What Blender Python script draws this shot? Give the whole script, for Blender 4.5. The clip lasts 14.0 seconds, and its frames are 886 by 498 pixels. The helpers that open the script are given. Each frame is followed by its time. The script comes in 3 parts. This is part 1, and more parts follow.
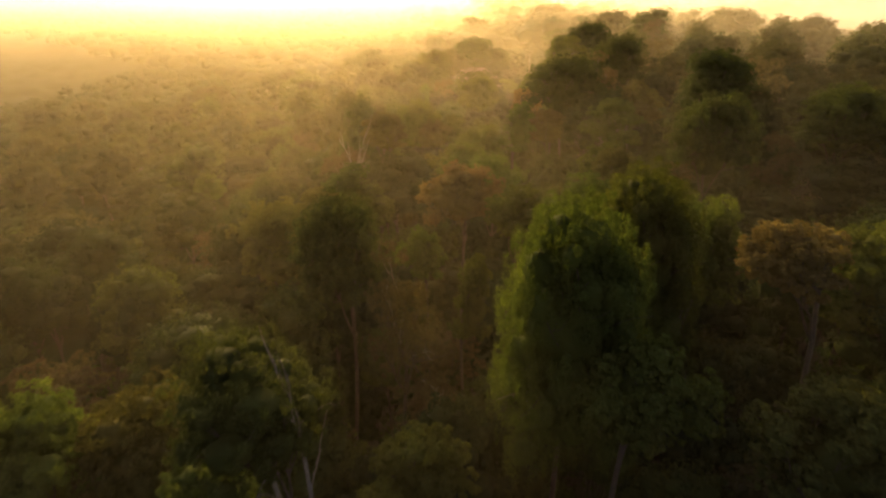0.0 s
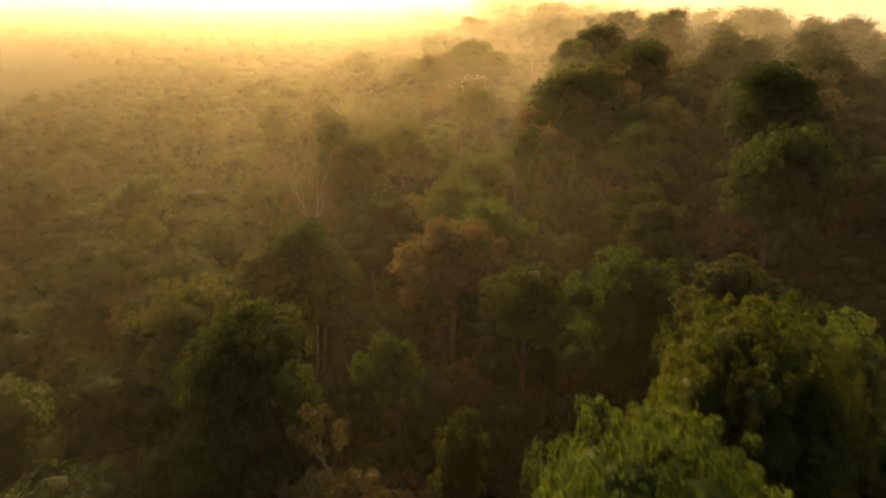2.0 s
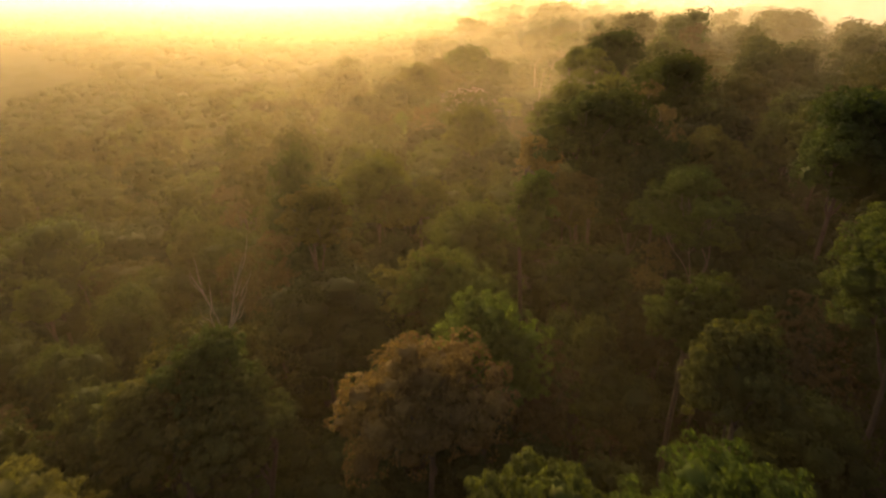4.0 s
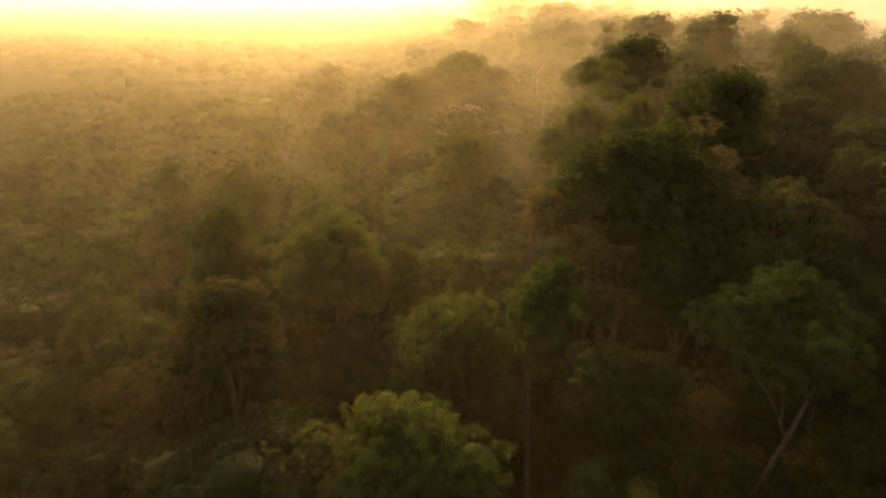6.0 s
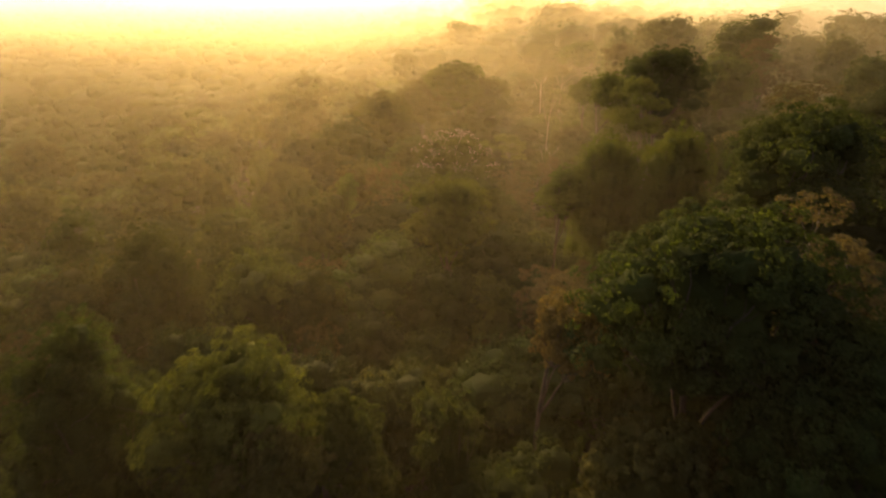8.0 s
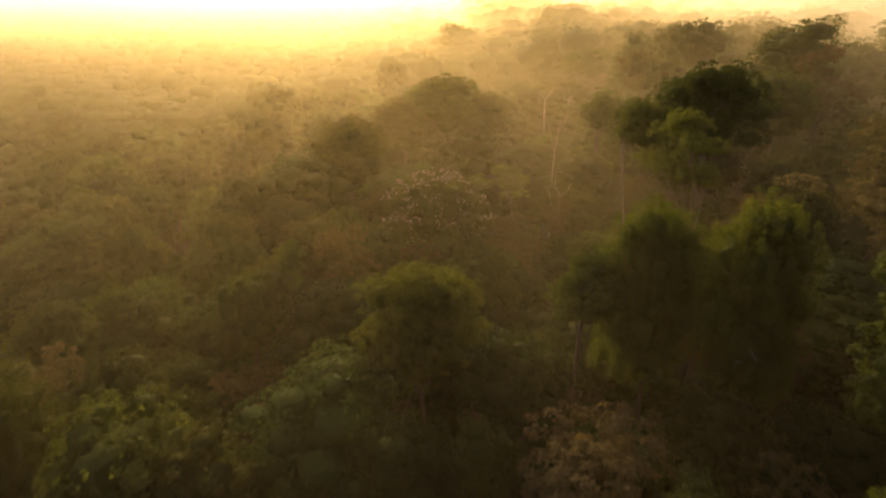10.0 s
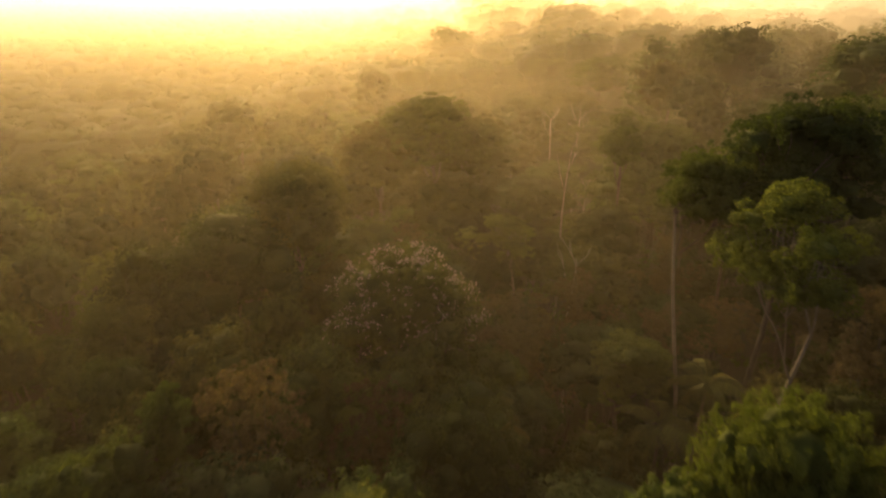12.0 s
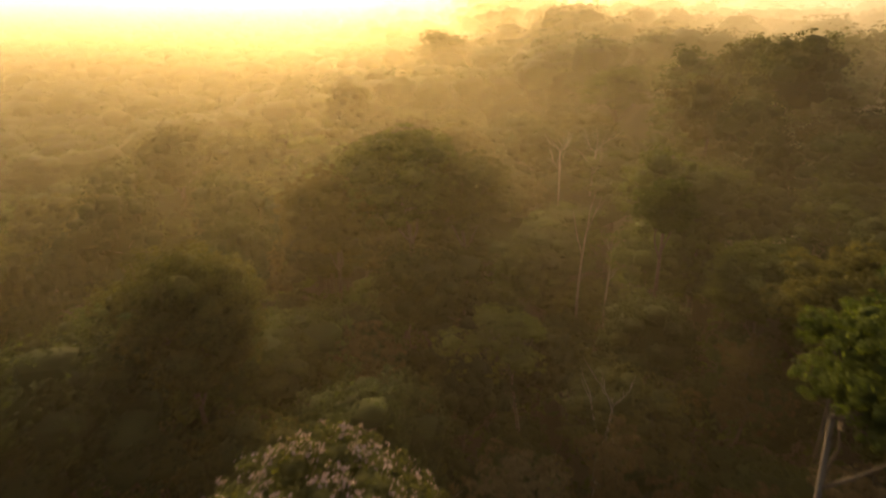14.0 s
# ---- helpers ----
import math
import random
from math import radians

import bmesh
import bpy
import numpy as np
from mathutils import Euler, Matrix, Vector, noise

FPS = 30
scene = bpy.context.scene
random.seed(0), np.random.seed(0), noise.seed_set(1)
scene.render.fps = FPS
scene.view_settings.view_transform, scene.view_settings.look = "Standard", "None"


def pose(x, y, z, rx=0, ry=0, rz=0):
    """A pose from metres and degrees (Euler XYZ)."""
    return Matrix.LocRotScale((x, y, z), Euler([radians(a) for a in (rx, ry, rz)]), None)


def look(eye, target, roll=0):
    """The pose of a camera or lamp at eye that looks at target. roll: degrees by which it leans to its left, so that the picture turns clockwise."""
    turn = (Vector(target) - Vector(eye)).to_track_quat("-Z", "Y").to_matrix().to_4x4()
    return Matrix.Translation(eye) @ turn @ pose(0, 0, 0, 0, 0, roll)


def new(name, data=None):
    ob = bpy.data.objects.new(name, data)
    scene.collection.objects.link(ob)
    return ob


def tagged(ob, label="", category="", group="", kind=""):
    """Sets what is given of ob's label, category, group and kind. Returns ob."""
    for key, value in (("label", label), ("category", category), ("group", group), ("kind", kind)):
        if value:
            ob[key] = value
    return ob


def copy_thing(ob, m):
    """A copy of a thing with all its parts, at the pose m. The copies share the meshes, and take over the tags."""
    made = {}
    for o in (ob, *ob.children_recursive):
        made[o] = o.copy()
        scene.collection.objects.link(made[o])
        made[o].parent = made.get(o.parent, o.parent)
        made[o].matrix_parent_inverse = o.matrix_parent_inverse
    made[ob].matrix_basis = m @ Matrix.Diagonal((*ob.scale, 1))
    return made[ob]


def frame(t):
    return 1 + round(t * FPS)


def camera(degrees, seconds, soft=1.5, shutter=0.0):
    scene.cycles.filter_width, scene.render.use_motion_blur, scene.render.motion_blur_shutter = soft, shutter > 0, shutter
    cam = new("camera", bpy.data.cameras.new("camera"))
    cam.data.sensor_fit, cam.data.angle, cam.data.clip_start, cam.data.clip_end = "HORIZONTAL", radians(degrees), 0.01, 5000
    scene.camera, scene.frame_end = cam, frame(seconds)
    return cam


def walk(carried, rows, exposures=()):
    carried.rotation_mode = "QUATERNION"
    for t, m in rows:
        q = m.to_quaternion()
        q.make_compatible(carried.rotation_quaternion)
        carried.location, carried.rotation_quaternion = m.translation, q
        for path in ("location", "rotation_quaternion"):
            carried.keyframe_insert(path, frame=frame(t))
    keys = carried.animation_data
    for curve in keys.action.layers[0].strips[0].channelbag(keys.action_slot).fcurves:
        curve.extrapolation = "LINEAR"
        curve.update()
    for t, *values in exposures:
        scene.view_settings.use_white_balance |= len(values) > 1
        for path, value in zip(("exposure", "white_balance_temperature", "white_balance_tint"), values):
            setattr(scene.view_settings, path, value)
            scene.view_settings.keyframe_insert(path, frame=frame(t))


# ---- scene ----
# ---------------------------------------------------------------- camera
cam = camera(72.0, 14.0, soft=2.2, shutter=0.5)
ROWS = [
    (0, 0.00, 0.00, 60.00, -23.99, 0.00, 0.00),
    (1, 0.88, 10.89, 59.88, -24.08, 0.01, -0.02),
    (2, 1.80, 21.94, 59.73, -24.16, 0.01, -0.04),
    (3, 2.76, 33.17, 59.57, -24.21, 0.00, -0.07),
    (4, 3.77, 44.57, 59.40, -24.24, -0.02, -0.11),
    (5, 4.82, 56.14, 59.20, -24.27, -0.04, -0.16),
    (6, 5.91, 67.89, 58.99, -24.28, -0.07, -0.21),
    (7, 7.05, 79.80, 58.76, -24.28, -0.11, -0.27),
    (8, 8.22, 91.89, 58.52, -24.28, -0.16, -0.34),
    (9, 9.44, 104.14, 58.26, -24.28, -0.21, -0.41),
    (10, 10.71, 116.57, 57.98, -24.28, -0.26, -0.50),
    (11, 12.01, 129.17, 57.68, -24.29, -0.32, -0.59),
    (12, 13.36, 141.94, 57.37, -24.31, -0.37, -0.68),
    (13, 14.75, 154.89, 57.03, -24.33, -0.43, -0.79),
    (14, 16.18, 168.00, 56.69, -24.37, -0.49, -0.90),
]
walk(cam, [(t, pose(x, y, z, 90 + p, 0, h) @ pose(0, 0, 0, 0, 0, r)) for t, x, y, z, p, h, r in ROWS],
     exposures=[(0, 1.13, 7950, 20)])

# ---------------------------------------------------------------- sky, sun, haze
SUN_UP, SUN_LEFT = 13.0, 12.0         # degrees above the horizon, and left of straight ahead
world = bpy.data.worlds.new("sky")
scene.world = world
world.use_nodes = True
wn = world.node_tree.nodes
wl = world.node_tree.links
sky = wn.new("ShaderNodeTexSky")
sky.sky_type = "NISHITA"
sky.sun_disc = False
sky.sun_elevation = radians(SUN_UP)
sky.sun_rotation = radians(-SUN_LEFT)
sky.air_density, sky.dust_density, sky.ozone_density = 0.6, 7.0, 0.0
wl.new(sky.outputs["Color"], wn["Background"].inputs["Color"])
wn["Background"].inputs["Strength"].default_value = 0.108

sun_data = bpy.data.lights.new("sun", "SUN")
sun_data.energy = 2.1
sun_data.angle = radians(10.0)
sun_data.color = (1.0, 0.69, 0.24)
sun = new("sun", sun_data)
sd = Vector((-math.sin(radians(SUN_LEFT)) * math.cos(radians(SUN_UP)), math.cos(radians(SUN_LEFT)) * math.cos(radians(SUN_UP)), math.sin(radians(SUN_UP))))
sun.matrix_world = look(sd * 400, (0, 0, 0))

# thin golden morning haze: hangs over the treetops, thickens far ahead and beyond the ridge
def haze_math(op, a, b):
    m = wn.new("ShaderNodeMath")
    m.operation = op
    for i, v in enumerate((a, b)):
        if isinstance(v, (int, float)):
            m.inputs[i].default_value = v
        else:
            wl.new(v, m.inputs[i])
    return m.outputs[0]


def haze_range(v, a, b, c=0.0, d=1.0):
    m = wn.new("ShaderNodeMapRange")
    m.interpolation_type = "SMOOTHSTEP"
    wl.new(v, m.inputs["Value"])
    for i, w in enumerate((a, b, c, d)):
        m.inputs[i + 1].default_value = w
    return m.outputs["Result"]


where = wn.new("ShaderNodeSeparateXYZ")
wl.new(wn.new("ShaderNodeNewGeometry").outputs["Position"], where.inputs[0])
hx, hy, hz = where.outputs
low = haze_math("MULTIPLY", haze_range(hz, 28.0, 54.0, 1.0, 0.0), haze_range(hz, 16.0, 40.0, 0.15, 1.0))
across = haze_range(hx, -70.0, 50.0, 0.66, 1.12)
ahead = haze_range(hy, 100.0, 800.0, 0.00165, 0.0060)
ridge = haze_math("MULTIPLY", haze_math("MULTIPLY", haze_range(hx, 34.0, 120.0, 0.0, 0.010), haze_range(hy, 70.0, 330.0)), haze_range(hz, 40.0, 72.0, 1.0, 0.0))
dense = haze_math("ADD", haze_math("MULTIPLY", low, haze_math("MULTIPLY", across, ahead)), ridge)
mist = wn.new("ShaderNodeVolumeScatter")
mist.inputs["Color"].default_value = (1.0, 0.89, 0.58, 1)
mist.inputs["Anisotropy"].default_value = 0.68
wl.new(dense, mist.inputs["Density"])
wl.new(mist.outputs[0], wn["World Output"].inputs["Volume"])
world.cycles.volume_step_size = 20.0
scene.cycles.volume_max_steps = 32


# ---------------------------------------------------------------- materials
def nodes_of(name):
    m = bpy.data.materials.new(name)
    m.use_nodes = True
    t = m.node_tree
    return m, t.nodes, t.links, t.nodes["Principled BSDF"], t.nodes["Material Output"]


def ramp(n, stops):
    r = n.new("ShaderNodeValToRGB")
    r.color_ramp.elements[0].position, r.color_ramp.elements[0].color = stops[0][0], (*stops[0][1], 1)
    r.color_ramp.elements[1].position, r.color_ramp.elements[1].color = stops[-1][0], (*stops[-1][1], 1)
    for p, c in stops[1:-1]:
        e = r.color_ramp.elements.new(p)
        e.color = (*c, 1)
    return r


def leaf_material(name, dark, mid, light, through_light=0.4, rough=0.75):
    """Leaves: each leaf its own tone, broad patches of older and younger leaves, each tree a little different."""
    m, n, l, p, out = nodes_of(name)
    geo, info, tex = n.new("ShaderNodeNewGeometry"), n.new("ShaderNodeObjectInfo"), n.new("ShaderNodeTexCoord")
    patch = n.new("ShaderNodeTexNoise")
    patch.inputs["Scale"].default_value, patch.inputs["Detail"].default_value = 0.35, 3.0
    l.new(tex.outputs["Object"], patch.inputs["Vector"])
    a = n.new("ShaderNodeMath")
    a.operation = "MULTIPLY_ADD"
    a.inputs[1].default_value = 0.45
    l.new(geo.outputs["Random Per Island"], a.inputs[0])
    b = n.new("ShaderNodeMath")
    b.operation = "MULTIPLY_ADD"
    b.inputs[1].default_value, b.inputs[2].default_value = 0.9, -0.2
    l.new(patch.outputs["Fac"], b.inputs[0])
    l.new(b.outputs[0], a.inputs[2])
    r = ramp(n, [(0.0, dark), (0.5, mid), (1.0, light)])
    l.new(a.outputs[0], r.inputs["Fac"])
    hsv = n.new("ShaderNodeHueSaturation")
    hue = n.new("ShaderNodeMapRange")
    hue.inputs["To Min"].default_value, hue.inputs["To Max"].default_value = 0.475, 0.515
    l.new(info.outputs["Random"], hue.inputs["Value"])
    val = n.new("ShaderNodeMapRange")
    val.inputs["To Min"].default_value, val.inputs["To Max"].default_value = 0.75, 1.25
    half = n.new("ShaderNodeMath")
    half.operation = "FRACT"
    times = n.new("ShaderNodeMath")
    times.operation = "MULTIPLY"
    times.inputs[1].default_value = 7.31
    l.new(info.outputs["Random"], times.inputs[0])
    l.new(times.outputs[0], half.inputs[0])
    l.new(half.outputs[0], val.inputs["Value"])
    l.new(hue.outputs[0], hsv.inputs["Hue"])
    l.new(val.outputs[0], hsv.inputs["Value"])
    l.new(r.outputs["Color"], hsv.inputs["Color"])
    l.new(hsv.outputs["Color"], p.inputs["Base Color"])
    p.inputs["Roughness"].default_value = rough
    p.inputs["Specular IOR Level"].default_value = 0.06
    tr = n.new("ShaderNodeBsdfTranslucent")
    shine = n.new("ShaderNodeMix")
    shine.data_type, shine.blend_type = "RGBA", "MULTIPLY"
    shine.inputs[0].default_value = 1.0
    shine.inputs[7].default_value = (1.5, 1.45, 0.75, 1)
    l.new(hsv.outputs["Color"], shine.inputs[6])
    l.new(shine.outputs[2], tr.inputs["Color"])
    mix = n.new("ShaderNodeMixShader")
    mix.inputs[0].default_value = through_light
    l.new(p.outputs[0], mix.inputs[1])
    l.new(tr.outputs[0], mix.inputs[2])
    l.new(mix.outputs[0], out.inputs["Surface"])
    return m


def bark_material(name, dark, light, scale=3.0):
    m, n, l, p, out = nodes_of(name)
    tex = n.new("ShaderNodeTexCoord")
    stretch = n.new("ShaderNodeMapping")
    stretch.inputs["Scale"].default_value = (1.0, 1.0, 0.25)
    l.new(tex.outputs["Object"], stretch.inputs["Vector"])
    fine, broad = n.new("ShaderNodeTexNoise"), n.new("ShaderNodeTexNoise")
    fine.inputs["Scale"].default_value, fine.inputs["Detail"].default_value = scale * 3, 5.0
    broad.inputs["Scale"].default_value = scale * 0.3
    l.new(stretch.outputs[0], fine.inputs["Vector"])
    l.new(tex.outputs["Object"], broad.inputs["Vector"])
    s = n.new("ShaderNodeMath")
    s.operation = "MULTIPLY_ADD"
    s.inputs[1].default_value = 0.5
    l.new(fine.outputs["Fac"], s.inputs[0])
    h = n.new("ShaderNodeMath")
    h.operation = "MULTIPLY"
    h.inputs[1].default_value = 0.5
    l.new(broad.outputs["Fac"], h.inputs[0])
    l.new(h.outputs[0], s.inputs[2])
    r = ramp(n, [(0.35, dark), (0.65, light)])
    l.new(s.outputs[0], r.inputs["Fac"])
    l.new(r.outputs["Color"], p.inputs["Base Color"])
    p.inputs["Roughness"].default_value = 0.85
    bump = n.new("ShaderNodeBump")
    bump.inputs["Strength"].default_value, bump.inputs["Distance"].default_value = 0.6, 0.05
    l.new(fine.outputs["Fac"], bump.inputs["Height"])
    l.new(bump.outputs[0], p.inputs["Normal"])
    return m


LEAF = {
    "deep": leaf_material("deep_green_leaves", (0.020, 0.033, 0.009), (0.043, 0.066, 0.017), (0.080, 0.110, 0.029)),
    "fresh": leaf_material("fresh_green_leaves", (0.031, 0.050, 0.012), (0.069, 0.103, 0.022), (0.118, 0.160, 0.042), 0.5),
    "olive": leaf_material("olive_leaves", (0.035, 0.040, 0.012), (0.075, 0.085, 0.024), (0.130, 0.135, 0.040)),
    "dull": leaf_material("dull_olive_leaves", (0.022, 0.030, 0.010), (0.047, 0.055, 0.017), (0.085, 0.092, 0.029)),
    "gold": leaf_material("yellow_green_leaves", (0.034, 0.048, 0.013), (0.074, 0.094, 0.025), (0.118, 0.138, 0.038)),
    "rust": leaf_material("rust_brown_leaves", (0.058, 0.042, 0.017), (0.118, 0.088, 0.036), (0.185, 0.140, 0.060)),
    "dry": leaf_material("dry_brown_leaves", (0.048, 0.041, 0.021), (0.084, 0.071, 0.036), (0.130, 0.108, 0.054)),
    "bloom": leaf_material("pale_lilac_blossom", (0.16, 0.12, 0.12), (0.26, 0.20, 0.20), (0.38, 0.31, 0.30), 0.12),
    "far": leaf_material("far_canopy_leaves", (0.013, 0.022, 0.008), (0.026, 0.041, 0.013), (0.047, 0.066, 0.020)),
}
BARK = {
    "brown": bark_material("brown_bark", (0.035, 0.027, 0.019), (0.095, 0.073, 0.054)),
    "pale": bark_material("pale_bark", (0.10, 0.085, 0.065), (0.22, 0.19, 0.15)),
    "bleached": bark_material("bleached_dead_wood", (0.11, 0.095, 0.075), (0.25, 0.22, 0.18)),
}


# ---------------------------------------------------------------- mesh helpers
rng = np.random.default_rng(7)


def mesh_of(name, verts, quads, material, smooth=False):
    me = bpy.data.meshes.new(name)
    verts, quads = np.asarray(verts, np.float32), np.asarray(quads, np.int32)
    me.vertices.add(len(verts))
    me.vertices.foreach_set("co", verts.ravel())
    me.loops.add(quads.size)
    me.loops.foreach_set("vertex_index", quads.ravel())
    me.polygons.add(len(quads))
    me.polygons.foreach_set("loop_start", np.arange(0, quads.size, quads.shape[1], dtype=np.int32))
    if smooth:
        me.polygons.foreach_set("use_smooth", np.ones(len(quads), bool))
    me.materials.append(material)
    me.update(calc_edges=True)
    return me


def part(name, me, parent, label=""):
    ob = new(name, me)
    ob.parent = parent
    return tagged(ob, label) if label else ob


def unit(v):
    return v / np.maximum(np.linalg.norm(v, axis=-1, keepdims=True), 1e-9)


def leaves(points, normals, length, width, droop=0.25, fold=0.18):
    """A kite-shaped leaf at each point, folded along its midrib, lying roughly square to its normal."""
    k = len(points)
    side = unit(np.cross(normals, rng.normal(size=(k, 3))))
    tip = unit(np.cross(side, normals) + np.array([0, 0, -droop]))
    up = unit(np.cross(tip, side))
    up = np.where(np.sum(up * normals, 1, keepdims=True) < 0, -up, up)
    ln = (length * rng.uniform(0.6, 1.35, k))[:, None]
    wd = (width * rng.uniform(0.6, 1.35, k))[:, None]
    lift = up * wd * fold
    v = np.stack([points - tip * ln * 0.5, points + side * wd * 0.5 + lift, points + tip * ln * 0.5 - up * ln * 0.12, points - side * wd * 0.5 + lift], 1)
    return v.reshape(-1, 3), np.arange(4 * k).reshape(k, 4)


def tube(path, radii, sides=6):
    """A tapered, bending limb through the points of path."""
    path = np.asarray(path, float)
    k = len(path)
    along = unit(np.gradient(path, axis=0))
    ref = np.array([0.31, 0.95, 0.05])
    a = unit(np.cross(along, ref))
    b = np.cross(along, a)
    ang = np.linspace(0, 2 * np.pi, sides, endpoint=False)
    ring = a[:, None] * np.cos(ang)[None, :, None] + b[:, None] * np.sin(ang)[None, :, None]
    v = path[:, None] + ring * np.asarray(radii)[:, None, None]
    f = []
    for i in range(k - 1):
        for j in range(sides):
            q = (j + 1) % sides
            f.append((i * sides + j, i * sides + q, (i + 1) * sides + q, (i + 1) * sides + j))
    return v.reshape(-1, 3), np.array(f)


def joined(pieces):
    vs, fs, at = [], [], 0
    for v, f in pieces:
        vs.append(v)
        fs.append(f + at)
        at += len(v)
    return np.concatenate(vs), np.concatenate(fs)


def wander(a, b, bend, k=6):
    """A crooked line from a to b."""
    a, b = np.asarray(a, float), np.asarray(b, float)
    s = np.linspace(0, 1, k)[:, None]
    line = a + (b - a) * s
    off = rng.normal(size=(2, 3)) * bend
    return line + np.sin(np.pi * s) * off[0] + np.sin(2 * np.pi * s) * off[1] * 0.5


# ---------------------------------------------------------------- lie of the land
def lift(x, y):
    """Height of the ground: a low valley on the left, a ridge on the right."""
    x, y = np.asarray(x, float), np.asarray(y, float)
    s = np.clip((x - 8) / 70, 0, 1)
    rise = 13 * s * s * (3 - 2 * s)
    v = np.clip((4 - x) / 95, 0, 1)
    fall = -11 * v * v * (3 - 2 * v)
    return rise + fall + 1.2 * np.sin(x * 0.045 + 1.3) * np.cos(y * 0.038) + 0.7 * np.sin(x * 0.11 + y * 0.083)


# ---------------------------------------------------------------- kinds of tree
def billows(shape, k, radius, depth, base, size):
    """Centres of the k rounded masses that make up a crown, and how flat they are."""
    i = np.arange(k) + 0.5
    t = i / k
    turn = np.pi * (1 + 5 ** 0.5) * i + rng.uniform(0, 6)
    if shape == "dome":
        up = 1 - 1.5 * t
        r = np.sqrt(1 - np.minimum(up, 1) ** 2) * 0.74
        z = 0.46 + 0.40 * up
        flat, loose = 0.72, 0.06
    elif shape == "tall":
        r = np.sin(np.pi * (0.08 + 0.62 * t)) ** 0.8 * 0.74 * rng.uniform(0.85, 1.08, k)
        z = 0.90 - 0.80 * t
        flat, loose = 0.80, 0.07
    elif shape == "flat":
        r = np.sqrt(t) * 0.85
        z = rng.choice([0.35, 0.7, 0.88], k) * (1 - 0.25 * r)
        flat, loose = 0.46, 0.10
    else:
        r = np.abs(rng.normal(0, 0.5, k))
        z = rng.uniform(0.12, 0.86, k)
        flat, loose = 0.75, 0.12
    way = rng.uniform(0, 6, 2)
    r = r * (1 + 0.20 * np.sin(2 * turn + way[0]) + 0.13 * np.sin(3 * turn + way[1]))
    c = np.stack([np.cos(turn) * r * radius, np.sin(turn) * r * radius, base + depth * z], 1)
    c += rng.normal(size=c.shape) * np.array([loose * radius, loose * radius, 0.6 * loose * depth])
    c[:, 2] = np.minimum(c[:, 2], base + depth - size * flat)
    return c, flat


def cube_ball(k):
    """A ball of 6 k k quads."""
    g = np.linspace(-1, 1, k + 1)
    w = (k + 1) ** 2
    vs, fs = [], []
    for axis in range(3):
        for sign in (-1.0, 1.0):
            a, b = np.meshgrid(g, g)
            p = np.stack([np.full(w, sign), a.ravel(), b.ravel()], 1)
            i = np.arange(w).reshape(k + 1, k + 1) + w * len(vs)
            f = np.stack([i[:-1, :-1], i[:-1, 1:], i[1:, 1:], i[1:, :-1]], -1).reshape(-1, 4)
            fs.append(f if sign < 0 else f[:, ::-1])
            vs.append(np.roll(p, axis, 1))
    return unit(np.concatenate(vs)), np.concatenate(fs)


BALLS = {True: cube_ball(5), False: cube_ball(3)}


def foliage(c, size, flat, tufts, per_tuft, leaf_size, droop, hang=0.0, mean=1.0, solid=True, fine=True, far=False):
    """Leaves in tufts at the twig ends all over each billow, open below, round a dense shaded heart."""
    pts, nrm, hearts, ball = [], [], [], BALLS[fine]
    for j in range(len(c)):
        k = max(5, int(tufts * (size[j] / mean) ** 1.6))
        i = np.arange(k) + 0.5
        z = 1.0 - 1.5 * i / k
        turn = np.pi * (1 + 5 ** 0.5) * i + rng.uniform(0, 6)
        w = np.sqrt(np.maximum(1 - z * z, 0))
        d = unit(np.stack([w * np.cos(turn), w * np.sin(turn), z], 1) + rng.normal(size=(k, 3)) * 0.16)
        at = c[j] + d * (size[j] * (rng.uniform(0.66, 0.92, k) if far else rng.uniform(0.64, 1.12, k)))[:, None] * np.array([1, 1, flat])
        big = size[j] * (0.8 if far else 1.25) / math.sqrt(k) * rng.uniform(0.7, 1.35, k)
        q = np.maximum(4, (per_tuft * (big / big.mean()) ** 1.5 * rng.uniform(0.7, 1.3, k)).astype(int))
        own = np.repeat(np.arange(k), q)
        e = unit(rng.normal(size=(len(own), 3)) + d[own] * 0.8 + np.array([0, 0, 0.35]))
        p = at[own] + e * (big[own] * rng.uniform(0.25, 1.0, len(own)) ** 0.5)[:, None] * np.array([1, 1, 0.72])
        if hang:
            side = np.maximum(1 - np.maximum(d[own, 2], 0), 0) ** 1.5
            p[:, 2] -= hang * size[j] * rng.random(len(own)) ** 1.6 * side * (rng.random(k) < 0.7)[own]
        pts.append(p)
        nrm.append(unit(e * 0.75 + d[own] * 0.3 + rng.normal(size=e.shape) * 0.28 + np.array([0, 0, 0.3])))
        b = ball[0]
        ph = rng.uniform(0, 6, 3)
        knob = (0.80 if far else 0.52 if fine else 0.62) + 0.10 * np.sin(b[:, 0] * 5 + ph[0]) * np.sin(b[:, 1] * 5 + ph[1]) + 0.07 * np.sin(b[:, 2] * 8 + b[:, 0] * 6 + ph[2])
        hearts.append((c[j] + b * (size[j] * knob)[:, None] * np.array([1, 1, flat]) - np.array([0, 0, 0.08 * size[j]]), ball[1]))
    pts, nrm = np.concatenate(pts), np.concatenate(nrm)
    v, f = joined([leaves(pts, nrm, leaf_size * 1.5, leaf_size, droop)] + (hearts if solid else []))
    return v, f, pts, nrm


